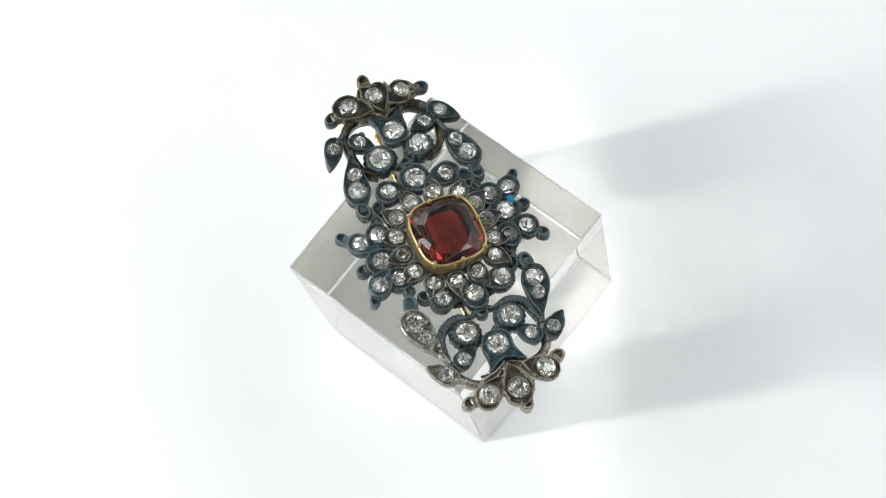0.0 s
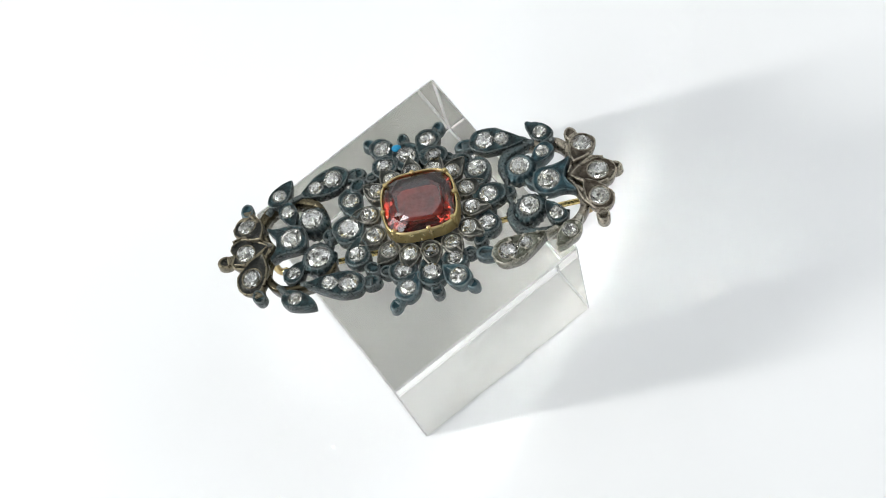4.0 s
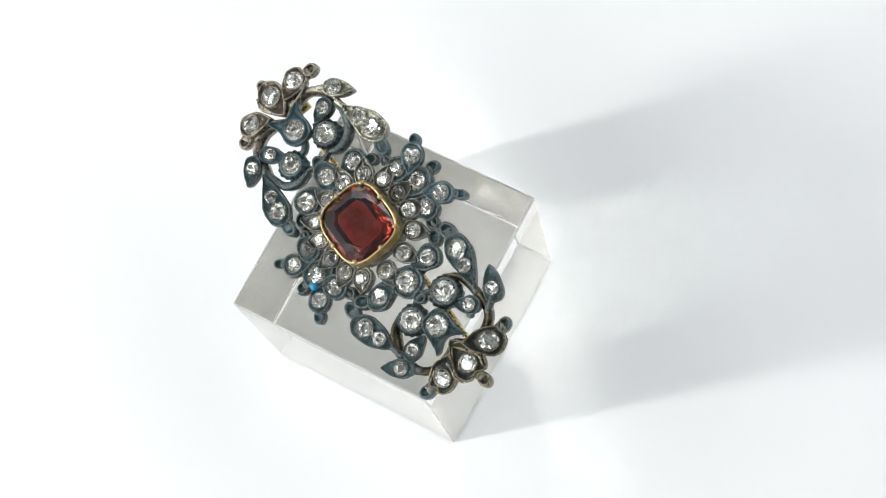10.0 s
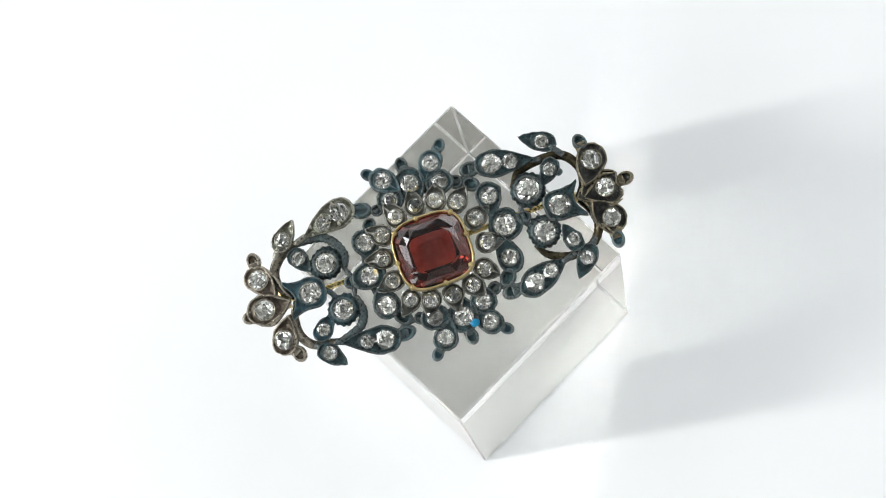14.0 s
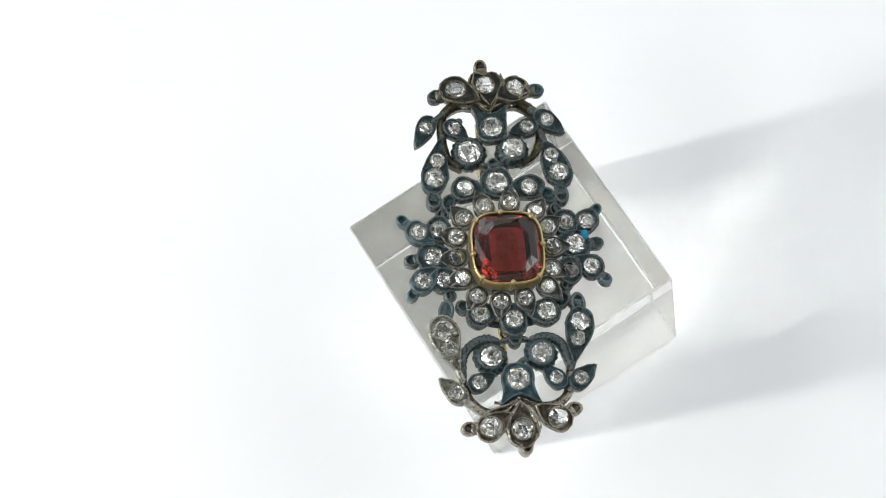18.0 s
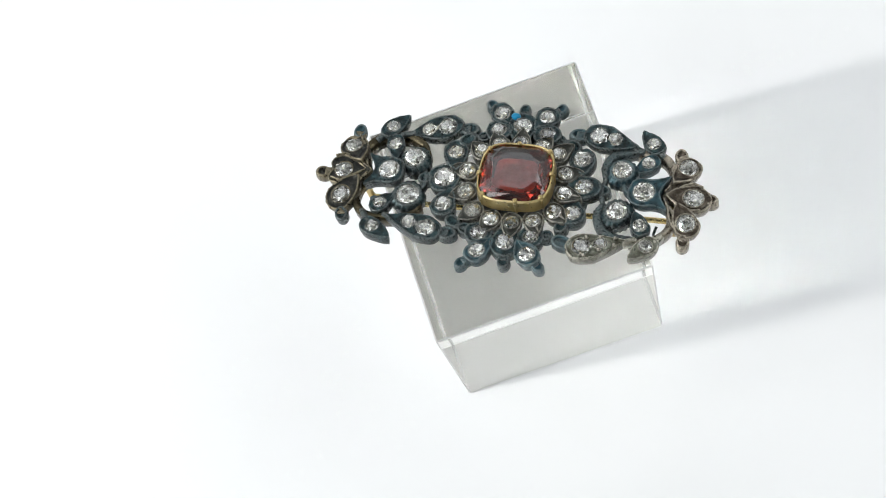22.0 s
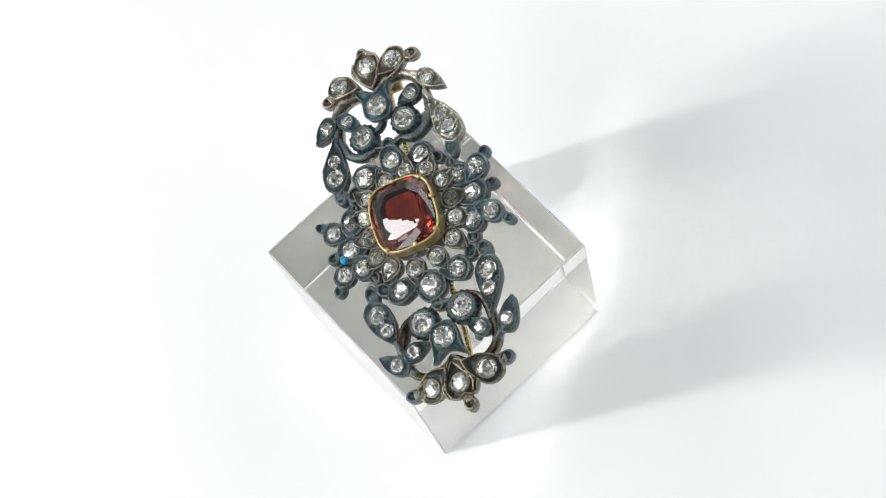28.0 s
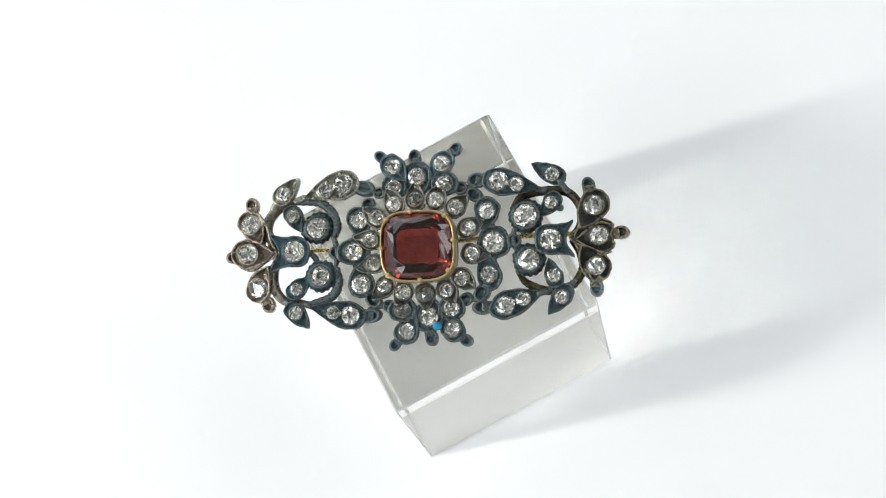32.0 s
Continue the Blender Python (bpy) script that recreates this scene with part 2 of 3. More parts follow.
def mm(*p):
    return tuple(a * 0.001 for a in p)


def outline(kind, length, width, n=26):
    """A closed outline about the stone's place; its tip points to +x."""
    pts = []
    for k in range(n):
        t = 2 * math.pi * k / n
        c, s = math.cos(t), math.sin(t)
        if kind == "leaf":
            x, y = 0.5 * length * c + 0.10 * length, 0.58 * width * s * abs(math.sin(t / 2)) ** 0.75
        elif kind == "drop":
            x, y = 0.5 * length * c + 0.22 * length, 0.62 * width * s * abs(math.sin(t / 2)) ** 1.25
        elif kind == "heart":
            x = 0.5 * length * c + 0.10 * length + 0.13 * length * math.exp(-((t - math.pi) / 0.32) ** 2)
            y = 0.58 * width * s * abs(math.sin(t / 2)) ** 0.6
        elif kind == "scallop":
            f = 1 + 0.045 * math.cos(16 * t)
            x, y = 0.5 * length * c * f, 0.5 * width * s * f
        elif kind == "tulip":
            q = abs(math.atan2(s, c)) / math.pi
            side = ((0.0, 0.40, 0.0), (0.14, 0.44, 0.20), (0.27, 0.72, 0.66), (0.36, 0.50, 0.52), (0.50, 0.20, 0.46), (0.66, -0.16, 0.48), (0.82, -0.44, 0.40), (0.91, -0.54, 0.22), (1.0, -0.56, 0.0))
            m = next(i for i in range(1, len(side)) if q <= side[i][0] + 1e-9)
            f = (q - side[m - 1][0]) / (side[m][0] - side[m - 1][0])
            x = length * (side[m - 1][1] + f * (side[m][1] - side[m - 1][1]))
            y = math.copysign(width * (side[m - 1][2] + f * (side[m][2] - side[m - 1][2])), s)
        else:
            x, y = 0.5 * length * abs(c) ** 0.9 * math.copysign(1, c), 0.5 * width * abs(s) ** 0.9 * math.copysign(1, s)
        pts.append((x, y))
    return pts


def gem(a, b, tall, seed):
    """An old-cut stone: uneven cushion girdle, few broad crown facets, small off-centre table."""
    r = random.Random(seed)
    sides, turn, power = r.choice((7, 8, 9)), r.random(), r.uniform(2.1, 3.6)
    lean, lift = (r.uniform(-0.2, 0.2), r.uniform(-0.2, 0.2)), r.uniform(-0.05, 0.12)

    def loop(f, z, off, wob, shift=0.0):
        out = []
        for k in range(sides):
            t = 2 * math.pi * (k + off + turn + r.uniform(-wob, wob) * 1.5) / sides
            c, q = math.cos(t), math.sin(t)
            g = min(1.03, f * (abs(c) ** power + abs(q) ** power) ** (-1 / power) * (1 + r.uniform(-wob, wob)))
            out.append(mm(a * (g * c + lean[0] * shift), b * (g * q + lean[1] * shift), z + r.uniform(-wob, wob) * 0.7))
        return out
    table = r.uniform(0.44, 0.64)
    return loft([loop(0.14, -0.80 * a, 0.5, 0.05, 1), loop(1.0, -0.06, 0, 0.03), loop(1.0, 0.0, 0, 0.0), loop(0.5 + 0.5 * table, tall * 0.62, 0.5, 0.13, 0.6), loop(table, tall + lift, 0, 0.11, 1.2)])


STONE = 0.96


def setting(name, u, v, turn, length, width, kind="leaf", stones=((0, 0, 1.3),), mat=None, h=0.0, deep=2.5, rim_w=0.34, label="", tilt=0.0):
    """A closed silver setting with a raised rim, a cup for each stone, and its diamonds (along, across, radius)."""
    mat = mat or TARNISH
    pts = outline(kind, length, width, 64 if kind == "scallop" else 26)
    # hand-cut: the outline wavers a little
    wave = [(k, rng.uniform(0, 6.28), rng.uniform(0.01, 0.03)) for k in (2, 3, 5)]
    pts = [(x * (1 + g), y * (1 + g)) for x, y in pts for g in [sum(a * math.cos(k * math.atan2(y, x) + q) for k, q, a in wave)]]
    stones = [(x, y, min(r * STONE, min(math.hypot(px - x, py - y) for px, py in pts) - rim_w - 0.12)) for x, y, r in stones]
    if len(stones) == 2:
        # a pair touches
        (xa, ya, ra), (xb, yb, rb) = stones
        xb = xa + ra + rb + 0.1
        stones[1] = (xb, yb, min(rb * 1.12, min(math.hypot(px - xb, py - yb) for px, py in pts) - rim_w - 0.05))
    x0, x1, y0 = min(q[0] for q in stones), max(q[0] for q in stones), stones[0][1]

    def ring(shrink, z, wob=0.0):
        out = []
        for x, y in pts:
            f = max(0.0, 1 - shrink / (math.hypot(x, y) or 1))
            out.append(mm(x * f + rng.uniform(-wob, wob), y * f + rng.uniform(-wob, wob), z + rng.uniform(-wob, wob)))
        return out

    def cup(grow, z):
        """The edge of the stones' cups: circles, drawn together between two stones."""
        out = []
        for x, y in pts:
            cx = min(max(x, x0), x1)
            near = min(stones, key=lambda q: abs(q[0] - cx))
            r = near[2] * grow
            g = math.sqrt(max(r * r - (cx - near[0]) ** 2, 0.05 * r * r))
            d = math.hypot(x - cx, y - y0) or 1
            out.append(mm(cx + (x - cx) / d * g, y0 + (y - y0) / d * g, z))
        return out

    low = -0.9 * max(q[2] for q in stones) - 0.25
    loops = [ring(0.75, min(-deep, low - 0.3)), ring(0.25, -deep * 0.85), ring(0.05, -deep * 0.4, 0.05), ring(0.0, -0.25, 0.08), ring(0.10, 0.02, 0.08), ring(rim_w, 0.0, 0.07),
             ring(rim_w + 0.09, -0.16, 0.05), cup(1.10, -0.06), cup(1.0, 0.08), cup(0.91, 0.04), cup(1.04, -0.30), cup(0.75, low), cup(0.3, low - 0.1)]
    if kind == "scallop":
        # fluted shoulders rise to the stone
        loops = loops[:3] + [ring(0.0, -0.95, 0.04), ring(0.12, -0.55, 0.04), ring(0.3, -0.35, 0.03), cup(1.22, -0.06), cup(1.1, 0.1)] + loops[9:]
    ob = part(name, *loft(loops), mat, brooch, label)
    # an added reflector, bright foil, lines the cups so the stones look brighter
    ob.data.materials.append(CUP_REFLECTOR)
    n = len(pts)
    for f in ob.data.polygons[(len(loops) - 4) * n:]:
        f.material_index = int(f.index != (len(loops) - 1) * n)
    ob.matrix_basis = pose(*mm(u, v, h), 0, 0, turn) @ pose(0, 0, 0, rng.uniform(-5, 5), tilt + rng.uniform(-4, 4), 0)
    for x, y, r in stones:
        k = rng.uniform(0.96, 1.04)
        s = part("diamond", *gem(r * k, r * rng.uniform(0.92, 1.04), 0.42 + 0.12 * r, rng.random()), DIAMOND, ob, smooth=False)
        s.matrix_basis = pose(*mm(x, y, -0.08), rng.uniform(-7, 7), rng.uniform(-7, 7))
    return ob


def bead(u, v, r=1.0, stretch=1.0, turn=0, mat=None, h=-0.2):
    """A small hollow collet between the leaves."""
    r *= 1.1
    ring = lambda f, z: [mm(r * f * stretch * math.cos(2 * math.pi * k / 16), r * f * math.sin(2 * math.pi * k / 16), z) for k in range(16)]
    ob = part("bead_collet", *loft([ring(0.7, -2.2), ring(0.98, -1.8), ring(1.0, -0.4), ring(0.86, 0.0), ring(0.66, -0.02), ring(0.56, -0.22), ring(0.48, -0.5), ring(0.15, -0.55)]), mat or TARNISH, brooch)
    ob.matrix_basis = pose(*mm(u, v, h), rng.uniform(-6, 6), rng.uniform(-6, 6), turn)
    return ob


def spline(points, steps=7):
    p = [Vector((*q, 0)) if len(q) == 2 else Vector(q) for q in points]
    p = [2 * p[0] - p[1]] + p + [2 * p[-1] - p[-2]]
    out = []
    for i in range(1, len(p) - 2):
        for k in range(steps + (i == len(p) - 3)):
            t = k / steps
            out.append(0.5 * (2 * p[i] + (p[i + 1] - p[i - 1]) * t + (2 * p[i - 1] - 5 * p[i] + 4 * p[i + 1] - p[i + 2]) * t * t + (3 * p[i] - p[i - 1] - 3 * p[i + 1] + p[i + 2]) * t ** 3))
    return out


def scroll(name, points, width=1.0, top=-0.35, deep=1.7, mat=None, taper=0.5, knurl=0.0, parent=None, lean=0.0):
    """A ribbon of silver along a curve, with rounded top edges; lean lowers the left (+) or right (-) edge by that much."""
    line = spline(points)
    loops, n = [], len(line)
    for i, q in enumerate(line):
        d = (line[min(i + 1, n - 1)] - line[max(i - 1, 0)]).normalized()
        side = Vector((-d.y, d.x, 0))
        e = min(1.0, taper + (1 - taper) * min(i, n - 1 - i) / (0.22 * n))
        w = 0.5 * width * e * (1 + knurl * (-1) ** i)
        z = q.z + top
        loops.append([mm(*(q + side * s + Vector((0, 0, z - q.z + dz - max(0.0, lean * s / w if dz > -0.5 else 0.0))))) for s, dz in ((-w * 0.8, -deep), (-w, -deep * 0.5), (-w, -0.22), (-w * 0.6, 0), (w * 0.6, 0), (w, -0.22), (w, -deep * 0.5), (w * 0.8, -deep))])
    return part(name, *loft(loops), mat or TARNISH, parent or brooch)


def tube(points, r, n=10, steps=7):
    line = spline(points, steps)
    loops = []
    for i, q in enumerate(line):
        d = (line[min(i + 1, len(line) - 1)] - line[max(i - 1, 0)]).normalized()
        a = d.cross(Vector((0, 0, 1)) if abs(d.z) < 0.9 else Vector((1, 0, 0))).normalized()
        b = d.cross(a)
        loops.append([mm(*(q + a * r * math.cos(2 * math.pi * k / n) + b * r * math.sin(2 * math.pi * k / n))) for k in range(n)])
    return loft(loops)


# the garnet in its gold bezel
def cushion(a, b, z, n=48, power=3.4):
    out = []
    for k in range(n):
        t = 2 * math.pi * (k + 0.5) / n
        c, s = math.cos(t), math.sin(t)
        f = (abs(c) ** power + abs(s) ** power) ** (-1 / power)
        out.append(mm(a * f * c, b * f * s, z))
    return out


bezel = part("bezel", *loft([cushion(6.24, 5.94, 0.5), cushion(6.22, 5.92, 1.2), cushion(6.12, 5.82, 2.6), cushion(6.02, 5.72, 3.0), cushion(5.82, 5.52, 3.02), cushion(5.76, 5.46, 2.7), cushion(5.74, 5.44, 1.9), cushion(5.70, 5.40, 1.7)], False, False), GOLD, brooch, "worn yellow gold bezel round the garnet")
# dark silver here puts the shade below the gold rim into the colour
part("bezel_wall", *loft([cushion(4.6, 4.4, -4.6), cushion(5.6, 5.3, -4.2), cushion(6.1, 5.8, -2.6), cushion(6.2, 5.9, 0.52)], True, False), RUBBED, bezel, "tarnished wall of the bezel")
# added dark back: stands in for dark reflections round the garnet's rim
part("backing", *loft([cushion(5.71, 5.41, 1.95), cushion(4.6, 4.3, 1.35), cushion(3.5, 3.1, 0.75), cushion(1.0, 0.9, 0.6)], False, True), TARNISH, bezel, "dark closed back behind the stone")
# added reflector, set within the stone to brighten its centre
part("foil_reflector", *loft([cushion(3.4, 2.8, 1.40, 24, 5), cushion(3.4, 2.8, 1.5, 24, 5), cushion(2.5, 1.6, 1.68, 24, 5), cushion(1.8, 0.5, 1.5, 24, 5)]), FOIL_REFLECTOR, bezel, "crumpled pale foil under the stone", smooth=False)
for u, v in ((-0.9, 5.55), (-4.85, 4.45), (-5.85, -0.2), (-4.9, -4.5), (0.3, -5.55), (4.9, -4.2), (5.85, 0.7), (4.6, 4.7)):
    ball = part("prong", *loft([cushion(0.26, 0.26, -0.5, 10, 2), cushion(0.42, 0.42, -0.25, 10, 2), cushion(0.42, 0.42, 0.1, 10, 2), cushion(0.24, 0.24, 0.33, 10, 2)]), GOLD, bezel)
    ball.matrix_basis = pose(*mm(u, v, 3.12))
    ridge = part("prong_ridge", *tube([(u * 1.045, v * 1.045, 2.9), (u * 1.055, v * 1.055, 1.6), (u * 1.05, v * 1.05, 0.3)], 0.24, 8, 3), GOLD, bezel)


def garnet_stone():
    """An old cushion cut: eight-sided table, a step below it, rounded girdle, stepped pavilion ending in a short keel."""
    r = random.Random(5)

    def eight(a, b, z, wob=0.0, corner=0.62):
        pts = [(a, -b * corner), (a, b * corner), (a * corner, b), (-a * corner, b), (-a, b * corner), (-a, -b * corner), (-a * corner, -b), (a * corner, -b)]
        pts = [(x * r.uniform(1 - wob, 1 + wob), y * r.uniform(1 - wob, 1 + wob)) for x, y in pts]
        out = []
        for k in range(8):
            (x0, y0), (x1, y1) = pts[k], pts[(k + 1) % 8]
            out += [mm(x0, y0, z), mm((x0 + x1) / 2, (y0 + y1) / 2, z)]
        return out

    def girdle(a, b, z, power=3.6):
        out = []
        for x, y, _ in eight(a, b, z):
            t = math.atan2(y / b, x / a)
            c, q = math.cos(t), math.sin(t)
            f = (abs(c) ** power + abs(q) ** power) ** (-1 / power)
            out.append(mm(a * f * c, b * f * q, z))
        return out
    return loft([eight(3.3, 2.8, 1.3, 0.05), eight(4.5, 4.15, 1.8, 0.03), girdle(5.66, 5.36, 2.4), girdle(5.68, 5.38, 2.75), eight(4.6, 4.3, 3.42, 0.05, 0.56), eight(3.75, 3.5, 3.85, 0.09, 0.5)])


garnet = part("garnet", *garnet_stone(), GARNET, brooch, "deep orange-red cushion-cut garnet", smooth=False)

# the ring of petals round the bezel
for u, v, r in ((-6.9, 5.1, 1.3), (-8.0, 1.5, 1.3), (-7.6, -2.4, 1.25), (-5.9, -6.2, 1.2), (-2.9, -7.3, 1.35), (0.7, -7.7, 1.35), (4.2, -7.2, 1.25),
                (6.8, -5.4, 1.3), (8.6, -1.5, 1.4), (8.1, 2.7, 1.45), (6.2, 6.2, 1.35), (3.0, 7.6, 1.35), (-0.4, 7.8, 1.25), (-3.9, 7.2, 1.3)):
    a = math.atan2(v, u)
    setting("petal_setting", u, v, math.degrees(a) + rng.uniform(-6, 6), 4.9, 3.7, "leaf", ((0, 0, r),), RUBBED, h=0.25 + rng.uniform(-0.1, 0.15), rim_w=0.24)

# the wreath of leaves outside it
for u, v, turn, length, width, kind, r in (
        (-9.8, 4.9, 282, 5.4, 4.3, "leaf", 1.55), (-10.9, -0.3, 180, 5.2, 4.2, "oval", 1.6), (-9.8, -5.7, 98, 5.2, 4.5, "leaf", 1.7),
        (11.3, 5.4, 258, 5.6, 4.2, "leaf", 1.5), (12.2, 0.2, 0, 5.1, 5.0, "oval", 2.0), (11.2, -5.0, 102, 6.0, 4.2, "leaf", 1.5),
        (-3.9, 13.4, 312, 5.2, 4.0, "leaf", 1.55), (0.0, 11.5, 268, 6.1, 5.0, "leaf", 1.6), (4.2, 13.5, 228, 5.2, 3.9, "leaf", 1.5),
        (-3.9, 10.0, 185, 4.2, 3.8, "oval", 1.4), (4.5, 10.2, -5, 4.3, 3.9, "oval", 1.5),
        (-3.2, -10.1, 178, 4.4, 3.9, "oval", 1.45), (-2.7, -13.7, 56, 5.2, 4.0, "leaf", 1.45), (1.1, -11.4, 90, 6.1, 5.0, "leaf", 1.7),
        (4.9, -10.2, 5, 4.3, 3.9, "oval", 1.45), (4.9, -13.6, 138, 5.2, 3.9, "leaf", 1.45)):
    setting("leaf_setting", u, v, turn, length * 1.07, width * 1.07, kind, ((0, 0, r),), BLUED if abs(v) > 13 and v > 0 else TARNISH, h=rng.uniform(-0.15, 0.15), rim_w=0.4)
for u, v, r, s, turn in ((-13.8, -0.2, 1.05, 1.25, 0), (-8.0, -8.2, 1.15, 1.35, 130), (-5.5, -9.4, 0.95, 1, 0), (-8.3, 7.4, 0.95, 1.2, 40), (-6.4, 9.2, 0.9, 1.1, 20),
                         (9.2, 8.2, 1.05, 1.3, 150), (9.8, 10.5, 1.15, 1.35, 0), (15.4, 0.3, 1.05, 1.15, 0), (9.8, -7.9, 1.15, 1.35, 50), (9.9, -10.2, 1.1, 1.45, 0),
                         (7.2, -8.9, 1.0, 1.1, 20), (7.0, 9.4, 1.05, 1.1, -20), (-0.3, 14.8, 0.95, 1.3, 90), (1.3, -14.8, 0.95, 1.3, 90)):
    bead(u, v, r, s, turn)
for u, v, turn in ((-5.9, 15.1, 140), (6.4, 15.8, 48), (-4.6, -15.7, 232), (6.9, -15.5, 318)):
    bead(u, v, 0.85, 1.3, turn, BLUED)

# the long drops, the scrolls and the end flowers
setting("drop_setting", -12.3, 10.9, 196, 10.0, 5.3, "drop", ((0, 0, 1.75), (3.2, 0, 1.15)), WORN)
setting("drop_setting", -11.9, -10.7, 166, 9.6, 5.2, "drop", ((0, 0, 1.7), (3.3, 0, 1.45)))
setting("drop_setting", 13.3, 10.1, -12, 9.6, 5.1, "drop", ((0, 0, 1.75), (2.7, 0, 1.25)))
setting("drop_setting", 13.7, -10.1, 18, 9.8, 5.1, "drop", ((0, 0, 1.75), (3.0, 0, 1.35)))
grain_mesh = None
for k in range(13):
    t = -2.2 + 4.4 * k / 12
    x, y = -12.3 + 1.5 * math.cos(t) - 1.2, 10.9 + 1.85 * math.sin(t)
    if abs(t) > 1.4:
        x = -12.3 - 6.2 * (abs(t) - 1.4)
        y = 10.9 + 0.28 * (-12.3 - x) * -1 + math.copysign(1.75 - 0.22 * (-12.3 - x), t)
    grain = new("grain", grain_mesh) if grain_mesh else part("grain", *loft([cushion(0.16, 0.16, -0.3, 8, 2), cushion(0.30, 0.30, -0.1, 8, 2), cushion(0.28, 0.28, 0.12, 8, 2), cushion(0.12, 0.12, 0.26, 8, 2)]), WORN)
    grain_mesh = grain.data
    grain.parent = brooch
    grain.matrix_basis = pose(*mm(x, y, 0.1))
bead(-8.9, 10.2, 1.15, 1.5, -15, BLUED)
bead(-8.6, -10.9, 1.1, 1.5, 5, BLUED)
for u, v, r, mat in ((-16.8, 3.9, 1.85, TARNISH), (-16.6, -4.0, 1.8, BLUED), (17.5, 4.3, 2.05, TARNISH), (17.8, -2.9, 1.9, TARNISH)):
    setting("round_setting", u, v, rng.uniform(0, 90), 1.9 * r + 1.9, 1.9 * r + 1.8, "scallop", ((0, 0, r),), mat, h=0.3, deep=3.2)
for u, v, turn, r, mat in ((-20.8, 6.1, -65, 1.25, TARNISH), (-20.6, -6.0, 40, 1.25, BLUED), (21.8, 6.2, 228, 1.3, TARNISH), (21.7, -5.7, 105, 1.25, TARNISH)):
    setting("leaf_setting", u, v, turn, 5.0, 3.3, "leaf", ((0, 0, r),), mat, rim_w=0.26)
for u, v, turn, length, mat in ((-22.2, 9.8, 45, 5.8, WORN), (-20.9, -9.9, -52, 5.6, TARNISH), (22.1, 10.8, 150, 6.2, TARNISH), (22.8, -9.1, 230, 6.2, TARNISH)):
    setting("leaf_setting", u, v, turn, length, 3.5, "leaf", ((0, 0, 1.3),), mat, rim_w=0.28)
setting("tulip_setting", -21.1, 0.2, 180, 5.5, 5.4, "tulip", ((-0.4, 0, 1.95),), BLUED, h=0.9)
setting("tulip_setting", 21.8, 0.2, 0, 5.5, 5.2, "tulip", ((-0.4, 0, 1.9),), TARNISH, h=0.9)
for u, v, turn, kind, length, width, r, mat in (
        (-27.9, 4.9, 300, "leaf", 6.6, 4.5, 1.75, BROWNED), (-28.5, 0.1, 0, "leaf", 7.6, 5.2, 1.8, BROWNED), (-27.0, -5.5, 62, "leaf", 6.6, 4.6, 1.75, BROWNED),
        (28.6, 5.4, 238, "leaf", 7.4, 5.3, 1.75, BRASSY), (29.2, 0.5, 183, "heart", 8.0, 5.8, 1.85, BRASSY), (28.5, -4.4, 122, "leaf", 7.0, 5.2, 1.6, BRASSY)):
    setting("petal_setting", u, v, turn, length, width, kind, ((0, 0, r),), mat, h=0.2, tilt=-14 if abs(v) > 2 else -6)
for u, v, turn, mat in ((-27.8, 8.1, 90, BROWNED), (-31.0, -0.3, 0, BROWNED), (-25.6, -8.3, 100, BROWNED), (27.9, 8.8, 110, TARNISH), (32.7, 0.9, 0, BRASSY), (28.4, -7.9, 80, BLUED)):
    bead(u, v, 1.0, 1.3, turn, mat)
scroll("scroll", [(-23.4, 0.3), (-25.2, 2.8), (-25.2, 5.3), (-23.6, 7.3), (-21.5, 8.3), (-19.2, 8.7)], 1.45, deep=2.6, mat=BROWNED, lean=-0.9)
scroll("scroll", [(-20.5, 8.3), (-16.6, 8.2), (-14.5, 6.6), (-13.7, 4.2), (-14.4, 2.0)], 1.4, deep=2.2, knurl=0.12)
scroll("scroll", [(-23.4, -0.1), (-24.6, -3.0), (-24.5, -5.7), (-23.0, -7.7), (-20.6, -8.2), (-18.0, -8.6)], 1.45, deep=2.6, mat=BROWNED, lean=0.9)
scroll("scroll", [(-18.8, -8.5), (-15.2, -7.6), (-13.8, -5.4), (-14.0, -2.6)], 1.4, deep=2.2, knurl=0.08)
scroll("scroll", [(24.6, 0.6), (26.2, 2.5), (26.4, 5.2), (24.4, 7.8), (20.4, 8.2), (17.0, 7.5), (15.2, 5.4)], 1.4, deep=2.8, mat=BRONZE, lean=0.6)
scroll("scroll", [(24.6, 0.0), (26.0, -2.2), (26.3, -4.8), (24.4, -7.3), (20.6, -8.0), (17.2, -6.6), (15.7, -4.4)], 1.4, deep=2.8, mat=BRONZE, knurl=0.06, lean=-0.6)
scroll("bridge", [(-14.4, 2.6), (-13.7, -0.2), (-14.2, -2.6)], 0.9)
scroll("bridge", [(15.6, 2.6), (15.3, 0.3), (15.9, -1.6)], 0.9)
scroll("bridge", [(-19.4, 0.4), (-17.8, -0.6), (-17.0, -2.0)], 0.9, mat=BLUED)
scroll("bridge", [(-9.7, 10.2), (-8.3, 9.9), (-6.6, 9.2), (-5.9, 9.4)], 0.9)
scroll("bridge", [(-9.4, -10.6), (-8.2, -9.6), (-6.4, -9.3), (-5.4, -9.6)], 0.9)
scroll("bridge", [(10.7, 10.7), (9.5, 9.6), (7.4, 9.3), (6.6, 9.6)], 0.9)
scroll("bridge", [(11.1, -10.5), (9.8, -9.2), (7.6, -8.9), (6.9, -9.3)], 0.9)
scroll("bridge", [(-8.3, 7.4), (-10.8, 3.0), (-11.0, -2.6), (-9.4, -7.0), (-6.0, -9.4)], 1.0, top=-2.1, deep=0.8)
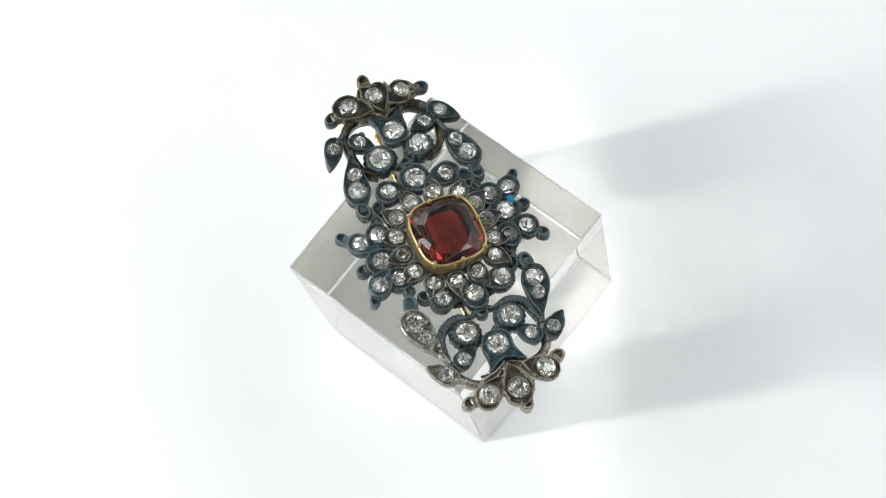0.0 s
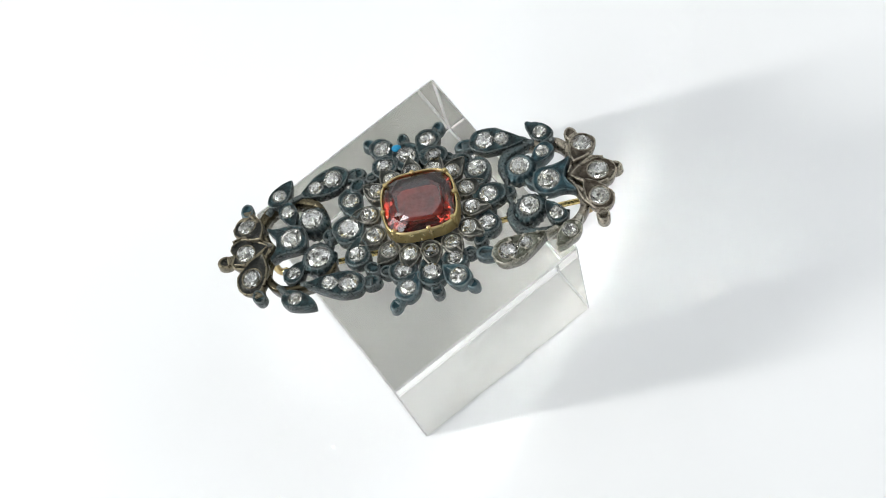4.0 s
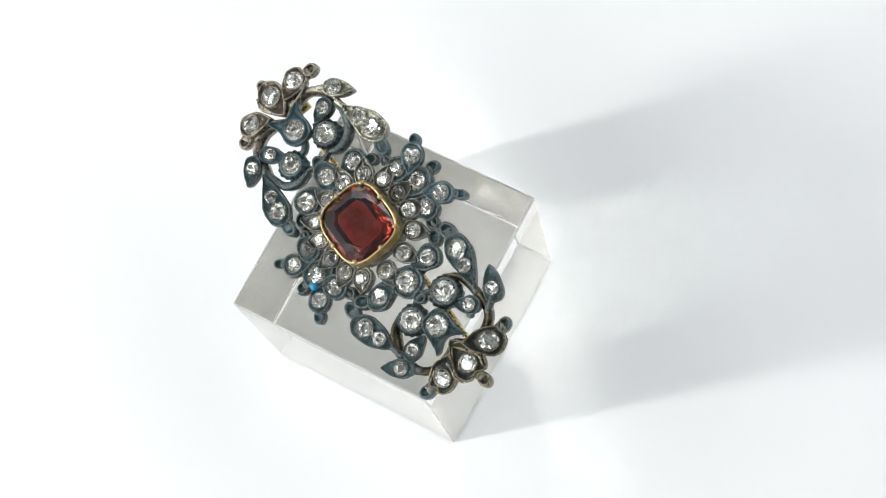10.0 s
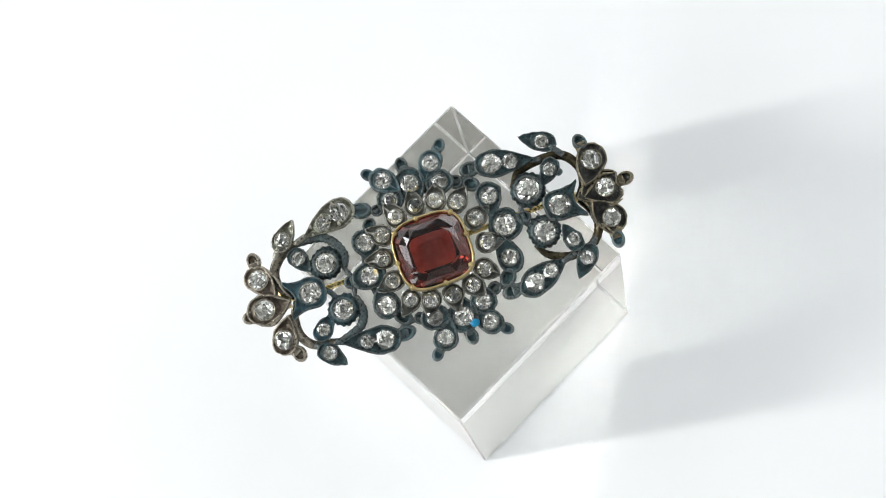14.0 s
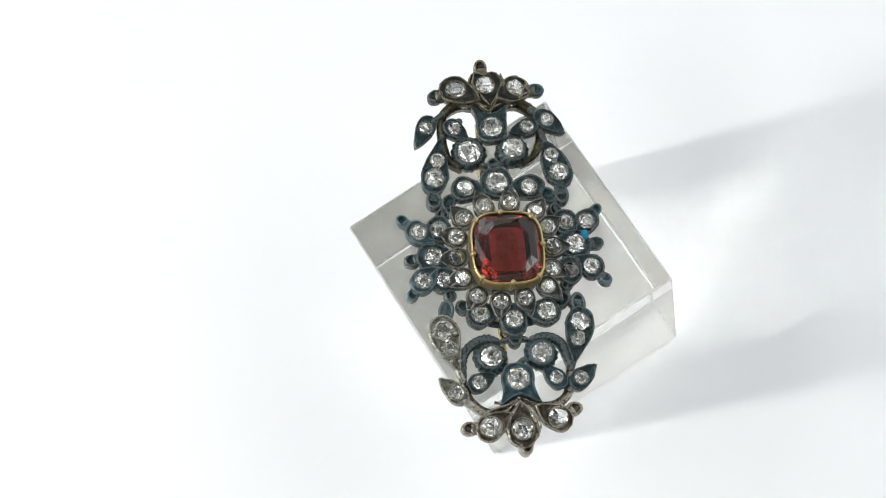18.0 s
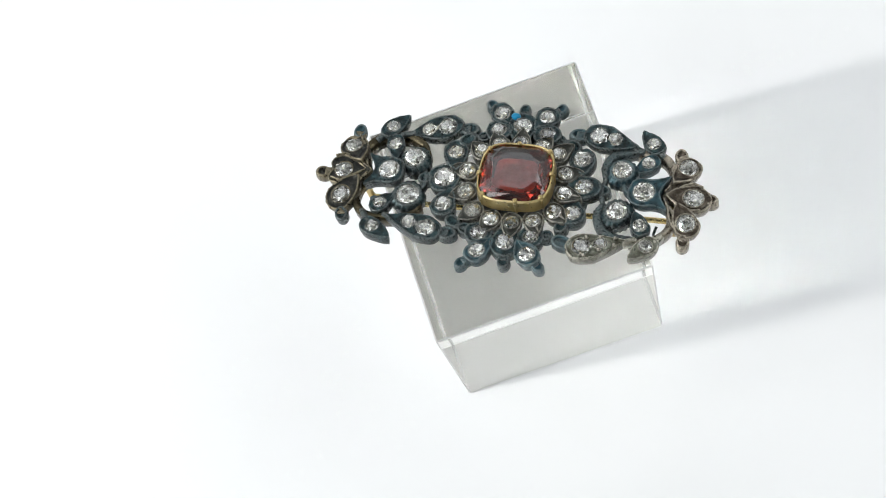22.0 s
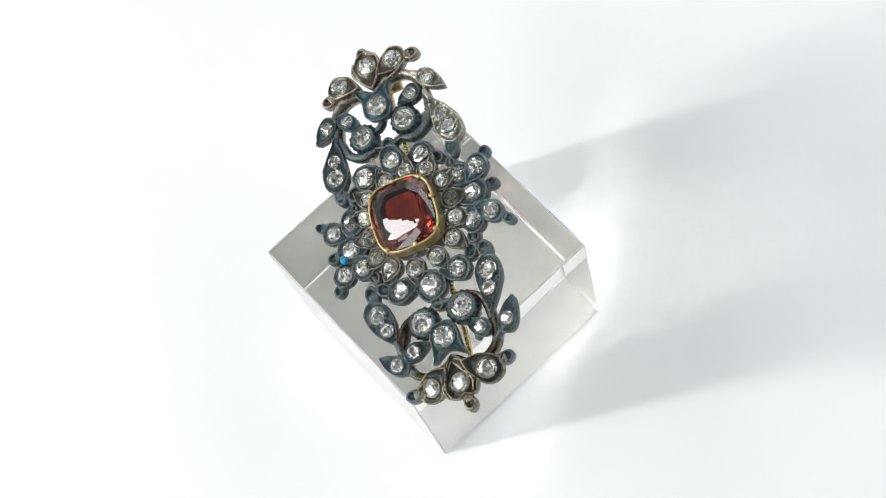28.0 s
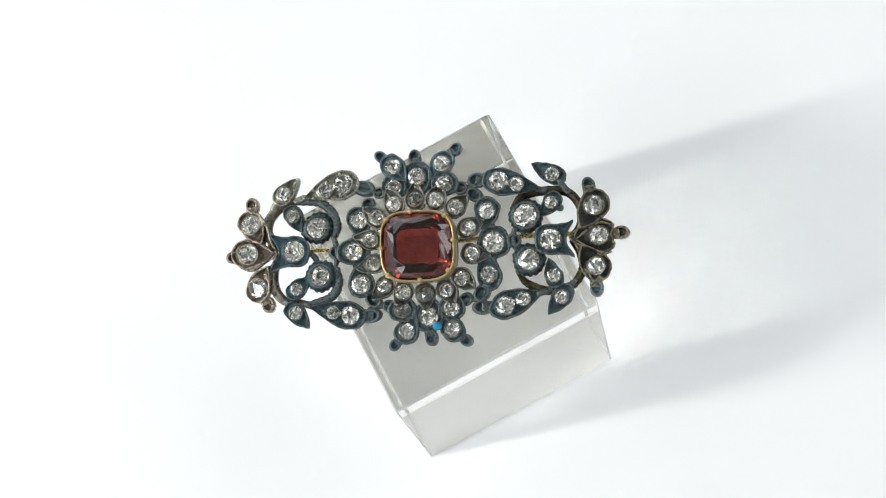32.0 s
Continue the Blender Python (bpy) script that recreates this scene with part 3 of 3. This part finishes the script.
scroll("bridge", [(9.0, 8.6), (11.8, 3.0), (11.8, -2.6), (9.8, -7.8), (8.4, -9.2)], 1.0, top=-2.1, deep=0.8)
scroll("bridge", [(-5.0, 9.6), (-2.0, 10.2), (2.0, 10.2), (5.4, 9.8)], 1.6, top=-2.1, deep=0.8)
scroll("bridge", [(-4.6, -9.6), (-1.6, -10.2), (2.6, -10.2), (5.6, -9.6)], 1.6, top=-2.1, deep=0.8)
scroll("bridge", [(-3.2, 10.6), (-3.9, 13.0)], 1.4, top=-2.1, deep=0.8)
scroll("bridge", [(3.4, 10.6), (4.2, 13.0)], 1.4, top=-2.1, deep=0.8)
scroll("bridge", [(-2.2, -10.6), (-2.8, -13.0)], 1.4, top=-2.1, deep=0.8)
scroll("bridge", [(4.0, -10.6), (4.6, -13.0)], 1.4, top=-2.1, deep=0.8)

for line, mat in (([(23.0, 9.9), (24.7, 7.6)], TARNISH), ([(23.4, -8.4), (25.2, -6.4)], TARNISH), ([(-23.2, 8.9), (-24.4, 7.2)], WORN), ([(-21.4, -9.2), (-22.8, -7.8)], TARNISH),
                  ([(-18.4, 9.2), (-20.6, 8.4)], WORN), ([(-17.6, -9.2), (-19.6, -8.4)], TARNISH), ([(18.4, 9.0), (21.0, 8.1)], TARNISH), ([(18.8, -8.5), (21.4, -7.8)], TARNISH)):
    scroll("stem", line, 1.0, top=-0.15, mat=mat, taper=0.8)
# necks that carry the beads at the tips of leaves and petals
for (a, b), width, mat in ((((-4.4, 13.9), (-5.7, 15.0)), 1.7, BLUED), (((4.8, 14.2), (6.2, 15.6)), 1.7, BLUED), (((-3.3, -14.4), (-4.5, -15.5)), 1.6, TARNISH), (((5.5, -14.2), (6.7, -15.3)), 1.6, TARNISH),
                           (((0, 12.6), (-0.3, 14.6)), 1.9, TARNISH), (((1.1, -12.6), (1.2, -14.6)), 1.9, TARNISH), (((28.0, 7.2), (27.8, 8.7)), 2.0, BRASSY), (((28.4, -6.2), (28.4, -7.8)), 2.0, BRASSY),
                           (((30.8, 0.6), (32.5, 0.8)), 1.8, BRASSY), (((-27.8, 6.4), (-27.8, 7.9)), 1.9, BROWNED), (((-29.6, -0.1), (-30.8, -0.3)), 1.8, BROWNED), (((-26.4, -6.9), (-25.7, -8.2)), 1.9, BROWNED),
                           (((-10.4, 10.5), (-7.6, 9.9)), 2.0, BLUED), (((-10.2, -10.7), (-8.0, -10.8)), 2.0, BLUED), (((11.4, 10.3), (9.6, 10.5)), 1.9, TARNISH), (((11.6, -10.2), (9.8, -10.2)), 1.9, TARNISH)):
    scroll("neck", [a, b], width, top=-0.35, deep=1.7, mat=mat, taper=0.95)
# folds along the petals of the end flowers
for side, mat in ((-1, BROWNED), (1, BRASSY)):
    for spread in (-1, 1):
        base = 24.2 if side < 0 else 25.6
        scroll("fold_ridge", [(side * base, 0.1 * spread), (side * (base + 1.6), 1.3 * spread), (side * (base + 3.6), 2.55 * spread), (side * (base + 5.6), 2.2 * spread)], 0.5, top=0.42, deep=1.4, mat=mat, taper=0.35)
        scroll("fold_ridge", [(side * (base - 0.4), 0.5 * spread), (side * (base + 0.5), 2.4 * spread), (side * (base + 1.1), 4.6 * spread), (side * (base + 2.4), 6.8 * spread)], 0.5, top=0.38, deep=1.4, mat=mat, taper=0.35)

# the pin behind, its hinge and catch
part("pin_stem", *tube([(-25.5, 0.9, -6.0), (-18, 0.6, -6.6), (0, 1.2, -6.8), (18, 1.5, -6.6), (25.0, 1.4, -5.9)], 0.48), BRIGHT_GOLD, brooch, "slender gold pin")
part("pin_hinge", *tube([(-25.6, -0.6, -5.6), (-25.6, 3.4, -5.6)], 0.9, 12), GOLD, brooch, "gold hinge tube")
part("hinge_post", *tube([(-25.2, 1.2, -5.2), (-25.0, 1.0, -1.4)], 0.7), GOLD, brooch)
part("pin_catch", *tube([(25.4, 0.9, -1.4), (25.6, 0.9, -5.2), (25.2, 0.8, -6.8), (24.2, 0.8, -6.9)], 0.6), GOLD, brooch, "hooked gold catch")
part("pin_spur", *tube([(-22.6, 1.5, -6.9), (-22.3, 2.4, -7.4), (-22.2, 2.9, -7.5)], 0.24, 8), TARNISH, brooch)
dot = part("blue_spot", *loft([cushion(0.75, 0.6, -0.5, 12, 2), cushion(0.8, 0.65, 0.1, 12, 2), cushion(0.4, 0.3, 0.3, 12, 2)]), BLUE_ENAMEL, brooch, "spot of bright blue verdigris")
dot.matrix_basis = pose(*mm(2.5, -13.0, 0.3))
dot = part("blue_spot", *loft([cushion(0.6, 0.55, -0.9, 12, 2), cushion(0.65, 0.6, 0.1, 12, 2), cushion(0.35, 0.3, 0.25, 12, 2)]), BLUED, brooch)
dot.matrix_basis = pose(*mm(23.1, 5.3, -0.5))


# ---- what moves: the turntable with the block and the brooch on it ----
BLOCK_AT = pose(-0.00405, -0.00341, 0.0007, 0, 0, 2.95)
BROOCH_AT = pose(-0.00665, -0.00259, 0.04559, 14.67, 1.19, -23.88)


def motions():
    """One even turn of the turntable, about 18.86 degrees a second."""
    turns = [(t, pose(0, 0, 0, 0, 0, 0.826 + 18.8571 * (t - 13))) for t in range(33)]
    walk(turntable, turns)
    walk(acrylic_block, [(t, m @ BLOCK_AT) for t, m in turns])
    walk(brooch, [(t, m @ BROOCH_AT) for t, m in turns])


motions()
